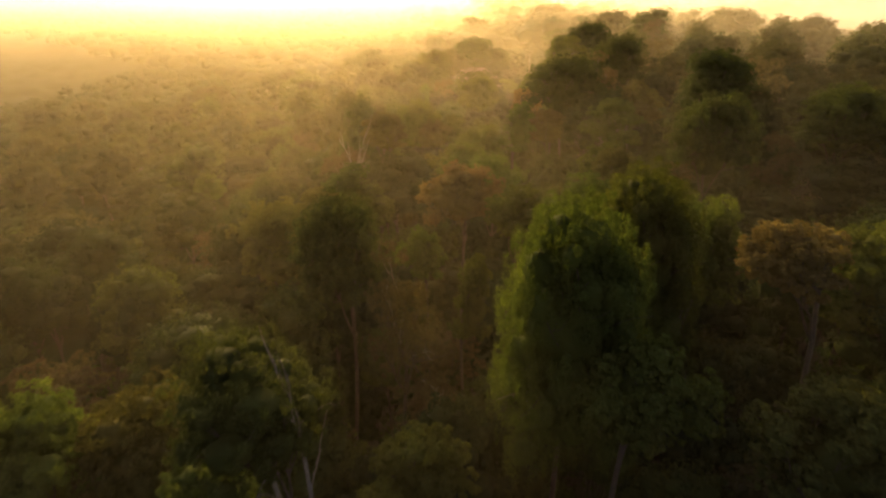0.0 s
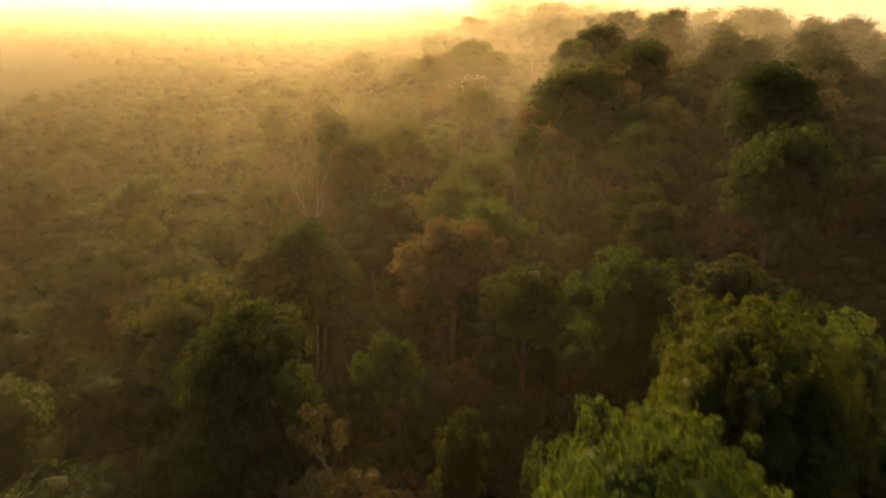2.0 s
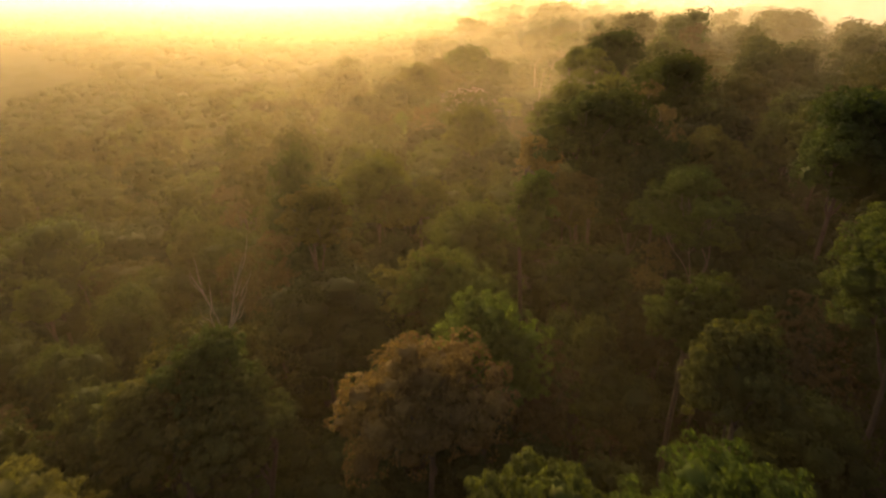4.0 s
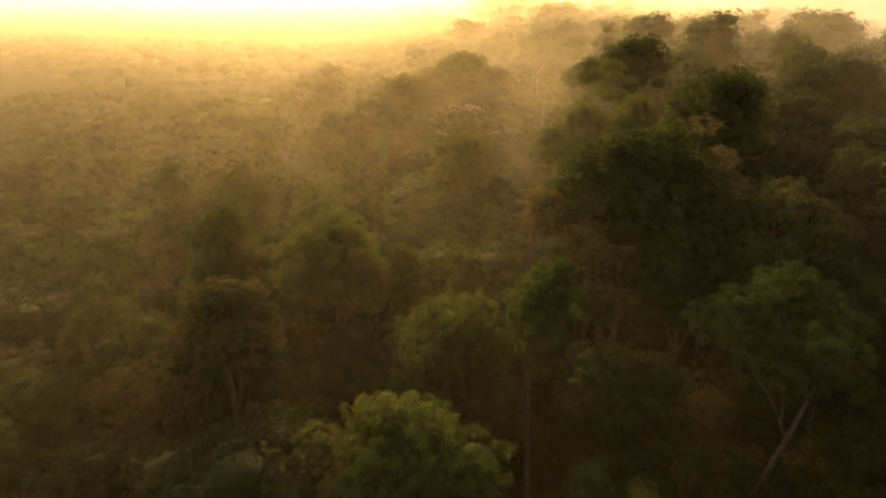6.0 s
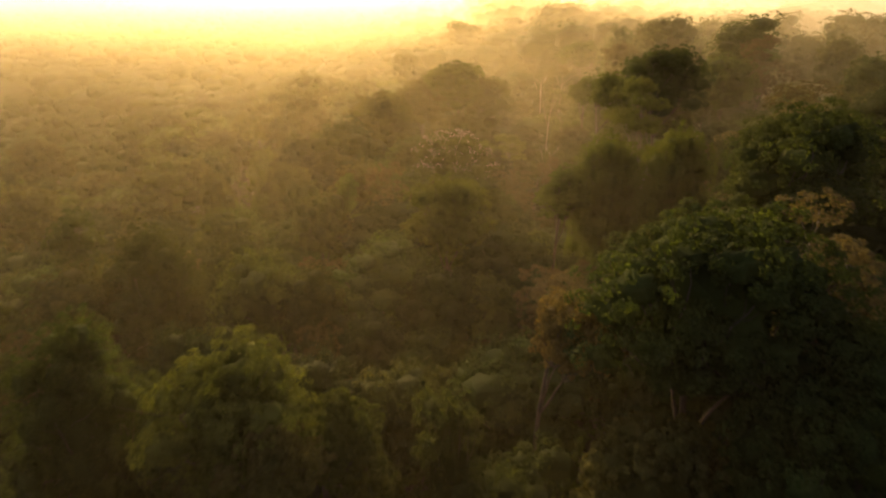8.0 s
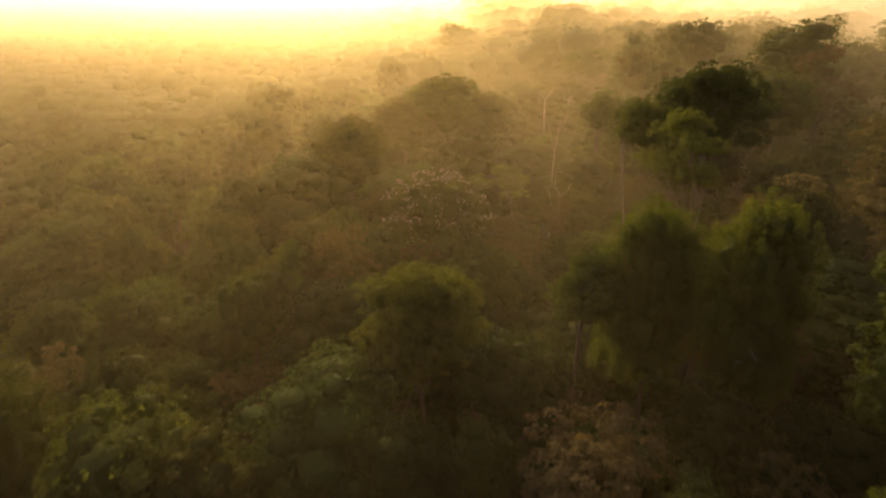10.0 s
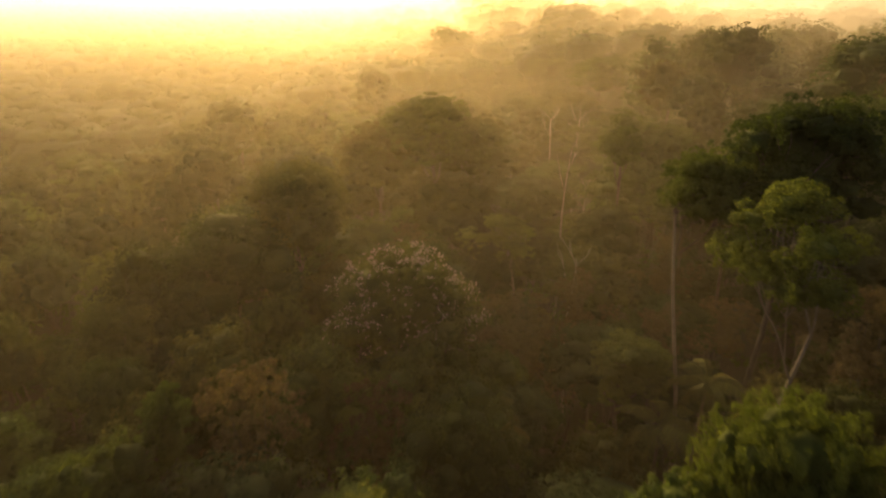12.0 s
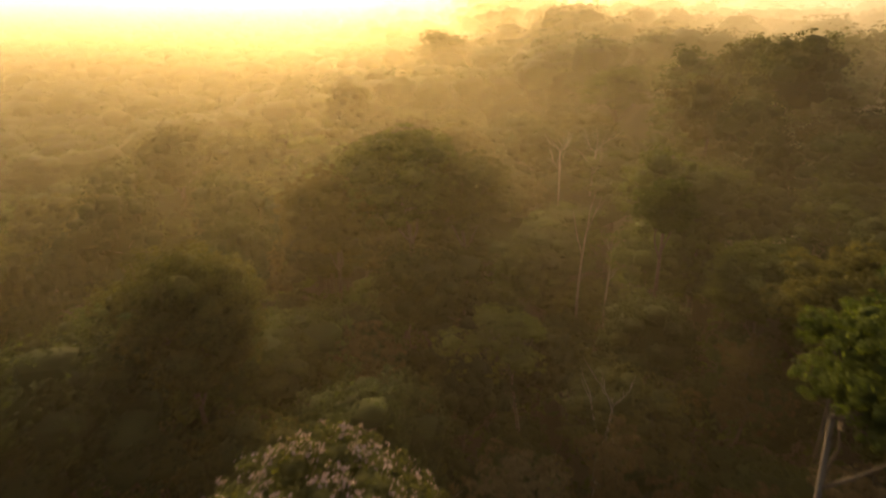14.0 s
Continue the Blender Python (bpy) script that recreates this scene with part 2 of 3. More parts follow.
def tree(seed, height, radius, depth, lobes, leaf, leaf_size, tufts, per_tuft, bark="brown", shape="dome", lean=0.03,
         tips=None, limb_show=1.0, limb_bark="brown", lobe_size=0.4, name="tree", label="", main=0, hang=0.0, solid=True, snags=0):
    """A tree with its foot at the origin: a trunk, limbs up to the billows of its crown, and a crown of single leaves.
    height: to the top. radius, depth: of the crown. lobes: how many billows. tufts, per_tuft: twig ends on each, and leaves on each twig. main: limbs that are parts of their own."""
    global rng
    rng = np.random.default_rng(seed)
    root = new(name)
    base = height - depth
    size = lobe_size * radius * rng.uniform(0.6, 1.3, lobes)
    c, flat = billows(shape, lobes, radius, depth, base, size)
    off = rng.normal(size=2) * lean * height
    fork = np.array([off[0], off[1], base + depth * {"tall": 0.35, "flat": -0.3}.get(shape, 0.15)])
    line = wander((0, 0, -0.6), fork, height * (0.014 if bark == "brown" else 0.026), 9)
    foot = (0.006 if bark == "brown" else 0.0045) * height + 0.012 * radius
    wood = [tube(line, foot * np.linspace(1.2, 0.6, 9) * np.r_[1.3, np.ones(8)], 8)]
    count = main or 5
    around = np.argsort(np.arctan2(c[:, 1], c[:, 0]))
    groups = []
    for g in range(count):
        mine = np.array_split(around, count)[g]
        start = line[-1] if g % 3 else line[-2]
        hub = start + (c[mine].mean(0) - start) * 0.55 + np.array([0, 0, -0.04 * depth])
        bits = [tube(wander(start, hub, radius * 0.05, 6), foot * limb_show * np.linspace(0.46, 0.24, 6), 6)]
        for q in mine:
            bits.append(tube(wander(hub, c[q], radius * 0.06, 5), foot * limb_show * np.linspace(0.24, 0.07, 5), 5 if main else 3))
            for _ in range(2 if main else 0):
                tip = c[q] + rng.normal(size=3) * size[q] * np.array([0.7, 0.7, 0.35])
                bits.append(tube(wander(c[q] * 0.6 + hub * 0.4, tip, radius * 0.03, 4), foot * limb_show * np.linspace(0.10, 0.03, 4), 4))
        groups.append(bits)
    if not main:
        wood += [b for g in groups for b in g]
    part("trunk", mesh_of("trunk", *joined(wood), BARK[bark], True), root, "pale bare trunk" if bark != "brown" else "")
    limbs = [part("limb", mesh_of("limb", *joined(g), BARK[limb_bark], True), root) for g in groups[:main]]
    for g in range(snags):
        q = rng.integers(2 * lobes // 3, lobes)
        out = unit(c[q] - fork + rng.normal(size=3) * radius * 0.2)
        a, b = fork + (c[q] - fork) * 0.55, fork + (c[q] - fork) * 0.8 + out * (size[q] * 1.15 + radius * 0.10)
        stick = wander(a, b, radius * 0.07, 7)
        bits = [tube(stick, np.linspace(0.075, 0.022, 7), 5)]
        for i in (4, 5):
            tip = stick[i] + (out + rng.normal(size=3) * 0.6) * radius * rng.uniform(0.15, 0.28)
            bits.append(tube(wander(stick[i], tip, radius * 0.03, 4), np.linspace(0.05, 0.018, 4), 4))
        part("bare_branch", mesh_of("bare_branch", *joined(bits), BARK["bleached"], True), limbs[g % len(limbs)], "bare bleached branch")
    inner = None
    if solid and shape in ("dome", "tall"):
        b, quads = cube_ball(6)
        knob = 1 + 0.13 * np.sin(b[:, 0] * 5 + seed) * np.sin(b[:, 1] * 5 + 2 * seed) + 0.08 * np.sin(b[:, 2] * 8 + seed)
        reach = (0.52, 0.52, 0.33 if shape == "dome" else 0.40)
        inner = (np.array([0, 0, base + depth * (0.46 if shape == "dome" else 0.44)]) + b * knob[:, None] * np.array([radius, radius, depth]) * np.array(reach), quads)
    v, f, pts, nrm = foliage(c, size, flat, tufts, per_tuft, leaf_size, 0.7 if hang else 0.25, hang, lobe_size * radius, solid, main > 0)
    if inner:
        v, f = joined([(v, f), inner])
    crown = part("crown", mesh_of("crown", v, f, LEAF[leaf]), root)
    if tips:
        clump = np.sin(pts[:, 0] * 2.1 + 1.0) + np.sin(pts[:, 1] * 2.3) + np.sin(pts[:, 2] * 2.7)
        pick = np.where((nrm[:, 2] > 0.5) & (clump > 0.3))[0][::4]
        o = pts[pick] + nrm[pick] * 0.15
        o = np.repeat(o, 4, 0) + rng.normal(size=(len(o) * 4, 3)) * 0.13
        v, f = leaves(o, unit(rng.normal(size=o.shape) + np.array([0, 0, 0.8])), 0.24, 0.18)
        part("blossom", mesh_of("blossom", v, f, LEAF[tips]), crown, "pale lilac flower clusters at the tips")
    return tagged(root, label, "tree")


def dead_tree(seed, height, spread, label, forks=7, bark="bleached"):
    """A bare, bleached tree: trunk, and crooked limbs that fork twice."""
    global rng
    rng = np.random.default_rng(seed)
    root = new("dead_tree")
    line = wander((0, 0, -0.5), (rng.normal() * 0.6, rng.normal() * 0.6, height * 0.86), height * 0.010, 9)
    part("trunk", mesh_of("trunk", *tube(line, 0.18 * np.linspace(1.3, 0.6, 9), 8), BARK[bark], True), root)
    for j in range(forks):
        a = 2 * np.pi * (j + rng.uniform(-0.3, 0.3)) / forks
        start = line[-1 - (j % 2)]
        reach = spread * rng.uniform(0.6, 1.0)
        end = start + np.array([math.cos(a) * reach, math.sin(a) * reach, height * rng.uniform(0.05, 0.14)])
        limb = wander(start, end, spread * 0.10, 7)
        bits = [tube(limb, np.linspace(0.065, 0.02, 7), 6)]
        for i in (2, 3, 4, 5, 6):
            tip = limb[i] + (limb[i] - start) * rng.uniform(0.35, 0.6) + rng.normal(size=3) * spread * 0.16 + np.array([0, 0, spread * 0.15])
            bits.append(tube(wander(limb[i], tip, spread * 0.05, 5), np.linspace(0.045, 0.015, 5), 4))
        part("limb", mesh_of("limb", *joined(bits), BARK[bark], True), root)
    return tagged(root, label, "dead tree")


def palm(seed, height, label):
    """A slender palm: trunk and arching fronds, each a rib with leaflets on both sides."""
    global rng
    rng = np.random.default_rng(seed)
    root = new("palm")
    line = wander((0, 0, -0.4), (rng.normal() * 0.8, rng.normal() * 0.8, height * 0.86), 0.4, 9)
    part("trunk", mesh_of("trunk", *tube(line, np.linspace(0.20, 0.12, 9), 7), BARK["brown"], True), root)
    for j in range(13):
        a = 2.4 * j + rng.uniform(-0.2, 0.2)
        out, up = rng.uniform(2.6, 3.8), rng.uniform(0.6, 2.4)
        s = np.linspace(0, 1, 12)[:, None]
        way = np.array([math.cos(a), math.sin(a), 0])
        rib = line[-1] + way * out * s + np.array([0, 0, 1]) * (up * 2.2 * s - (up + 2.2) * s ** 2)
        pieces = [tube(rib, np.linspace(0.05, 0.015, 12), 4)]
        side = np.array([-math.sin(a), math.cos(a), 0])
        ks = np.repeat(np.linspace(0.14, 0.99, 26), 2)
        base = np.stack([np.interp(ks, s[:, 0], rib[:, q]) for q in range(3)], 1)
        sg = np.tile([1.0, -1.0], 26)[:, None]
        reach = (0.95 * np.sin(np.pi * (0.15 + 0.75 * ks)))[:, None]
        tip = base + side * sg * reach * 0.85 + way * reach * 0.45 + np.array([0, 0, -0.45]) * reach
        wide = way * 0.055
        v = np.stack([base - wide, base + wide, tip + wide * 0.4, tip - wide * 0.4], 1).reshape(-1, 3)
        pieces.append((v, np.arange(len(v)).reshape(-1, 4)))
        part("frond", mesh_of("frond", *joined(pieces), LEAF["olive"]), root)
    return tagged(root, label, "palm")


# ---------------------------------------------------------------- ground
def ground_mesh():
    n = 121
    s = np.linspace(-1, 1, n)
    span = np.sign(s) * (np.abs(s) ** 3 * 4400 + np.abs(s) * 200)
    gx, gy = np.meshgrid(span, span + 150)
    gz = lift(gx, gy)
    v = np.stack([gx, gy, gz], -1).reshape(-1, 3)
    i = np.arange(n * n).reshape(n, n)
    f = np.stack([i[:-1, :-1], i[:-1, 1:], i[1:, 1:], i[1:, :-1]], -1).reshape(-1, 4)
    m, nn, l, p, out = nodes_of("forest_floor")
    tex = nn.new("ShaderNodeTexCoord")
    a, b = nn.new("ShaderNodeTexNoise"), nn.new("ShaderNodeTexNoise")
    a.inputs["Scale"].default_value, a.inputs["Detail"].default_value = 0.12, 6.0
    b.inputs["Scale"].default_value, b.inputs["Detail"].default_value = 3.0, 6.0
    l.new(tex.outputs["Object"], a.inputs["Vector"])
    l.new(tex.outputs["Object"], b.inputs["Vector"])
    mix = nn.new("ShaderNodeMath")
    mix.operation = "MULTIPLY_ADD"
    mix.inputs[1].default_value = 0.5
    l.new(b.outputs["Fac"], mix.inputs[0])
    hl = nn.new("ShaderNodeMath")
    hl.operation = "MULTIPLY"
    hl.inputs[1].default_value = 0.5
    l.new(a.outputs["Fac"], hl.inputs[0])
    l.new(hl.outputs[0], mix.inputs[2])
    r = ramp(nn, [(0.35, (0.030, 0.022, 0.014)), (0.5, (0.045, 0.040, 0.020)), (0.68, (0.035, 0.050, 0.018))])
    l.new(mix.outputs[0], r.inputs["Fac"])
    l.new(r.outputs["Color"], p.inputs["Base Color"])
    p.inputs["Roughness"].default_value = 0.95
    bump = nn.new("ShaderNodeBump")
    bump.inputs["Distance"].default_value = 0.3
    l.new(b.outputs["Fac"], bump.inputs["Height"])
    l.new(bump.outputs[0], p.inputs["Normal"])
    return mesh_of("ground", v, f, m, True)


tagged(new("ground", ground_mesh()), "leaf-littered dark forest floor under the trees", "ground", kind="structure")


# ---------------------------------------------------------------- tree models
MODELS = {
    "green_tall": dict(snags=3, height=38, radius=6, depth=17, lobes=36, leaf="fresh", leaf_size=0.1, tufts=38, per_tuft=84, shape="tall", lobe_size=0.34, hang=0.8, main=6,
                       label="tall bright green tree draped in hanging leaves"),
    "green_dome": dict(height=36, radius=5, depth=10.5, lobes=32, leaf="fresh", leaf_size=0.125, tufts=22, per_tuft=52, shape="dome", lobe_size=0.36, main=6,
                       label="rainforest tree with a billowing fresh green crown"),
    "green_knot": dict(height=36, radius=4, depth=12, lobes=24, leaf="fresh", leaf_size=0.125, tufts=20, per_tuft=52, shape="tall", lobe_size=0.38, hang=0.3, main=5,
                       label="fresh green rainforest tree with bunched leaves"),
    "deep_dome": dict(height=38, radius=6, depth=12, lobes=38, leaf="deep", leaf_size=0.165, tufts=22, per_tuft=40, shape="dome", lobe_size=0.34, main=6,
                      label="rainforest tree with a dense dark green crown"),
    "deep_tall": dict(snags=2, height=38, radius=6, depth=18, lobes=42, leaf="deep", leaf_size=0.16, tufts=24, per_tuft=44, shape="tall", lobe_size=0.34, hang=0.6, main=6,
                      label="massive tree draped in dark green creepers"),
    "olive_dome": dict(height=36, radius=5.5, depth=11, lobes=36, leaf="olive", leaf_size=0.15, tufts=20, per_tuft=44, shape="dome", lobe_size=0.34, main=6,
                       label="rainforest tree with an olive green domed crown"),
    "gold_open": dict(snags=2, height=42, radius=5, depth=8.5, lobes=28, leaf="gold", leaf_size=0.11, tufts=18, per_tuft=50, shape="dome", bark="pale", lobe_size=0.33, lean=0.06, main=5,
                      label="light green tree with fine leaves and a pale forked trunk"),
    "rust_dome": dict(height=36, radius=5.4, depth=8.5, lobes=50, leaf="rust", leaf_size=0.15, tufts=14, per_tuft=24, shape="dome", lobe_size=0.25, main=6,
                      label="broad tree with a close rust-brown domed crown"),
    "dry": dict(snags=6, solid=False, limb_bark="brown", height=36, radius=4, depth=14, lobes=26, leaf="dry", leaf_size=0.13, tufts=16, per_tuft=30, shape="ball", limb_show=1.1, lobe_size=0.30, main=6,
                label="half-bare tree with thin dry brown leaves and pale limbs"),
    "flat": dict(snags=1, bark="pale", limb_bark="pale", height=42, radius=5, depth=8, lobes=26, leaf="fresh", leaf_size=0.13, tufts=20, per_tuft=48, shape="flat", lobe_size=0.34, limb_show=0.75, lean=0.05, main=4,
                 label="umbrella-shaped tree with flat leafy layers on slender limbs"),
    "umbrella": dict(snags=2, height=42, radius=5, depth=6.5, lobes=34, leaf="fresh", leaf_size=0.13, tufts=18, per_tuft=46, shape="dome", bark="pale", lobe_size=0.28, lean=0.05, main=6,
                     label="tall tree with a rounded umbrella crown on a pale crooked trunk"),
    "bloom": dict(snags=3, height=36, radius=7, depth=10, lobes=34, leaf="olive", leaf_size=0.2, tufts=18, per_tuft=26, shape="dome", bark="pale", lobe_size=0.28, tips="bloom", main=7,
                  label="flowering tree with pale lilac blossom over dark leaves"),
    "column": dict(height=36, radius=3, depth=18, lobes=26, leaf="deep", leaf_size=0.22, tufts=14, per_tuft=20, shape="tall", lobe_size=0.42, hang=0.5, main=4,
                   label="narrow tree wrapped in dark green creepers"),
    "fill_a": dict(height=30, radius=5.5, depth=11, lobes=30, leaf="deep", leaf_size=0.22, tufts=14, per_tuft=18, shape="dome", lobe_size=0.34,
                   label="dark green rainforest tree in the closed canopy"),
    "fill_b": dict(height=30, radius=5, depth=11, lobes=30, leaf="deep", leaf_size=0.22, tufts=14, per_tuft=18, shape="tall", lobe_size=0.34, hang=0.5,
                   label="deep green rainforest tree hung with leaves in the canopy"),
    "fill_c": dict(height=28, radius=5, depth=9.5, lobes=28, leaf="dull", leaf_size=0.22, tufts=14, per_tuft=18, shape="dome", lobe_size=0.33,
                   label="low spreading rainforest tree with dull olive leaves"),
    "fill_d": dict(height=29, radius=4.5, depth=12, lobes=22, leaf="dry", leaf_size=0.18, tufts=18, per_tuft=30, shape="ball", lobe_size=0.34, solid=False,
                   label="thin rainforest tree with browning leaves"),
    "fill_e": dict(height=31, radius=5.5, depth=10.5, lobes=26, leaf="far", leaf_size=0.22, tufts=14, per_tuft=18, shape="dome", lobe_size=0.36,
                   label="dull green rainforest tree in the closed canopy"),
    "young_a": dict(height=20, radius=3.6, depth=8, lobes=20, leaf="deep", leaf_size=0.22, tufts=12, per_tuft=16, shape="dome", lobe_size=0.36,
                    label="young dark green tree under the taller crowns"),
    "young_b": dict(height=20, radius=3.6, depth=9, lobes=20, leaf="far", leaf_size=0.22, tufts=12, per_tuft=16, shape="tall", lobe_size=0.38, hang=0.3,
                    label="young dull green tree under the taller crowns"),
    "dist_a": dict(height=32, radius=6, depth=11.5, lobes=24, leaf="far", leaf_size=0.30, tufts=12, per_tuft=12, shape="dome", lobe_size=0.36,
                   label="distant rainforest tree dim in the haze"),
    "dist_b": dict(height=32, radius=5, depth=12, lobes=22, leaf="deep", leaf_size=0.30, tufts=12, per_tuft=12, shape="tall", lobe_size=0.38,
                   label="distant tall rainforest tree dim in the haze"),
    "dist_c": dict(height=32, radius=6, depth=11, lobes=26, leaf="dull", leaf_size=0.30, tufts=12, per_tuft=12, shape="dome", lobe_size=0.34,
                   label="distant olive rainforest tree dim in the haze"),
}
for kind in ("green_dome", "green_knot", "olive_dome", "deep_dome", "rust_dome"):      # smaller crowns are shallower
    MODELS[kind + "_small"] = dict(MODELS[kind], radius=MODELS[kind]["radius"] * 0.6, depth=MODELS[kind]["depth"] * 0.68, lobes=MODELS[kind]["lobes"] * 2 // 3)
placed = {k: [] for k in MODELS}
crowns = []                       # (x, y, radius) of the trees that stand out


def put(kind, x, y, top, radius, turn=0.0):
    placed[kind].append((x, y, top, radius, turn))
    crowns.append((x, y, radius))


# the trees that stand out over the canopy: kind, x, y, height of the top, crown radius
HEROES = [
    ("gold_open", -10.4, 25.8, 43.6, 4.5),
    ("green_tall", 8.5, 35.8, 48.8, 5.4),
    ("green_tall", 15.5, 44.3, 48.3, 5.2),
    ("green_dome", 23.5, 52.1, 42.0, 4.2),
    ("green_dome", 11.5, 28.9, 41.4, 3.2),
    ("rust_dome", 27.0, 42.3, 43.5, 3.8),
    ("green_dome", 35.0, 46.2, 41.7, 4.0),
    ("dry", -3.5, 45.3, 41.4, 3.8),
    ("green_knot", 2.8, 48.8, 37.9, 1.9),
    ("deep_dome", -10.0, 53.3, 42.2, 4.6),
    ("olive_dome", -19.5, 67.3, 36.2, 5.2),
    ("green_dome", -2.2, 60.4, 35.9, 2.1),
    ("green_dome", 8.6, 65.6, 39.0, 3.5),
    ("green_knot", 16.5, 64.5, 41.0, 4.6),
    ("olive_dome", 22.0, 58.2, 42.4, 4.0),
    ("green_dome", 23.4, 84.8, 39.1, 3.6),
    ("olive_dome", 22.0, 76.4, 40.2, 3.2),
    ("rust_dome", 2.6, 77.8, 37.8, 5.7),
    ("green_dome", 7.0, 85.1, 36.8, 4.2),
    ("olive_dome", 2.0, 97.7, 35.0, 4.4),
    ("deep_dome", 46.0, 105.0, 49.9, 6.2),
    ("deep_dome", 37.0, 82.8, 46.5, 5.2),
    ("deep_dome", 56.0, 85.8, 47.1, 5.5),
    ("green_dome", -43.0, 106.6, 27.9, 2.6),
    ("deep_dome", -29.7, 123.1, 28.2, 4.5),
    ("column", -37.6, 161.4, 33.8, 3.4),
    ("deep_tall", -22.6, 150.8, 34.7, 5.2),
    ("green_dome", 4.0, 95.8, 35.6, 4.8),
    ("olive_dome", -10.2, 108.2, 38.4, 4.0),
    ("green_dome", 6.4, 110.0, 35.8, 4.6),
    ("green_knot", 13.5, 107.1, 40.7, 2.9),
    ("green_dome", -5.3, 123.5, 37.5, 5.0),
    ("green_knot", 2.1, 121.9, 35.1, 2.9),
    ("olive_dome", -2.0, 120.1, 34.8, 3.0),
    ("column", 8.6, 123.9, 35.0, 2.4),
    ("rust_dome", 17.0, 126.0, 39.9, 3.0),
    ("deep_dome", 24.5, 124.0, 46.9, 6.8),
    ("dry", 32.0, 126.4, 47.9, 5.0),
    ("deep_dome", 39.2, 142.5, 49.1, 6.4),
    ("deep_tall", -17.0, 126.1, 38.2, 4.4),
    ("flat", 28.5, 103.0, 41.4, 4.8),
    ("green_tall", 28.0, 161.4, 42.6, 4.3),
    ("green_tall", 34.4, 157.0, 44.2, 4.4),
    ("green_dome", 9.3, 159.6, 37.5, 4.5),
    ("green_dome", 22.8, 160.0, 38.1, 3.0),
    ("deep_dome", 19.8, 163.6, 28.5, 2.8),
    ("deep_dome", 43.5, 190.5, 48.8, 6.0),
    ("umbrella", 35.0, 187.8, 44.6, 4.0),
    ("bloom", 10.0, 190.5, 35.0, 6.8),
    ("deep_dome", -17.7, 192.6, 29.7, 4.5),
    ("green_knot", -5.2, 174.6, 33.1, 2.0),
    ("olive_dome", -3.0, 208.5, 38.6, 5.8),
    ("deep_dome", 11.5, 240.0, 40.0, 8.6),
    ("olive_dome", 3.5, 236.0, 36.0, 6.2),
    ("deep_dome", 19.5, 243.0, 36.0, 6.4),
    ("flat", 22.1, 216.5, 28.0, 4.8),
    ("green_dome", 39.0, 224.5, 38.4, 3.0),
    ("deep_dome", 30.0, 186.3, 28.6, 3.6),
    ("deep_dome", 46.0, 217.9, 34.2, 5.0),
    ("olive_dome", 46.5, 206.1, 38.7, 4.5),
    ("deep_dome", -28.0, 218.1, 23.2, 4.5),
    ("deep_tall", 18.5, 378.4, 39.9, 10.0),
    ("deep_dome", 53.0, 291.3, 39.8, 7.0),
    ("deep_dome", 66.0, 299.3, 40.1, 7.0),
    ("deep_dome", 75.0, 416.7, 39.5, 9.0),
    ("olive_dome", 21.3, 25.2, 40.6, 4.0),
    ("green_dome", -26.0, 29.6, 36.7, 4.2),
    ("olive_dome", -19.5, 31.0, 36.4, 4.5),
    ("green_dome", -13.0, 24.5, 36.2, 3.4),
    ("green_dome", -1.5, 29.4, 34.7, 3.2),
    ("deep_dome", -10.5, 77.7, 34.7, 4.0),
    ("olive_dome", -16.5, 78.7, 34.2, 4.0),
    ("deep_dome", 33.0, 120.4, 41.2, 5.0),
    ("olive_dome", 19.5, 116.7, 37.2, 4.0),
    ("deep_dome", 27.5, 116.5, 40.0, 4.8),
    ("green_dome", 32.5, 114.5, 39.5, 4.0),
    ("olive_dome", 37.5, 119.0, 42.0, 4.6),
    ("flat", 35.4, 177.0, 45.4, 4.0),
    ("deep_dome", -13.0, 80.6, 36.8, 3.4),
]
for kind, x, y, top, radius in HEROES:
    small = kind + "_small"
    put(small if small in MODELS and radius < 0.74 * MODELS[kind]["radius"] else kind, x, y, top, radius, (x * 37 + y * 11) % 360)

def canopy(x, y):
    """Usual height of the treetops; lower in the hollow that the walk ends over."""
    hollow = float(np.clip((y - 145) / 45, 0, 1) * np.clip((x - 8) / 14, 0, 1) * np.clip((62 - x) / 20, 0, 1))
    return float(lift(x, y)) + 30.5 - 6.5 * hollow


# the closed canopy between them: the nearest trees in full, those to the sides simpler, the rest joined
fill_rng = random.Random(21)
spots = [(x, y, r) for x, y, r in crowns]
found = []
for _ in range(16000):
    y = fill_rng.uniform(8, 330)
    x = fill_rng.uniform(-1, 1) * min(0.74 * y + 40, 170) + 8
    near = abs(x - 8) < 50 and y < 245
    r = 3.2 + 4.4 * fill_rng.random() ** 1.4 if near else fill_rng.uniform(5.0, 7.5)
    gap = 0.64 if near else 0.72
    if any((x - a) ** 2 + (y - b) ** 2 < ((r + c) * gap) ** 2 for a, b, c in spots):
        continue
    spots.append((x, y, r))
    top = canopy(x, y) + 1.3 * (min(r, 7) - 5) + fill_rng.uniform(-7.0, 4.5)
    if abs(x - 4 - 0.08 * y) < 18:
        top = min(top, 31.5)
    found.append((abs(x - 2 - 0.09 * y) + max(0, y - 200), x, y, top, r))
found.sort()
for n, (_, x, y, top, r) in enumerate(found[:680]):
    kind = fill_rng.choice(["fill_a", "fill_a", "fill_b", "fill_c", "fill_e", "fill_e", "fill_d"] if n < 380 else ["dist_a", "dist_a", "dist_b", "dist_c"])
    placed[kind].append((x, y, top, r, fill_rng.uniform(0, 360)))
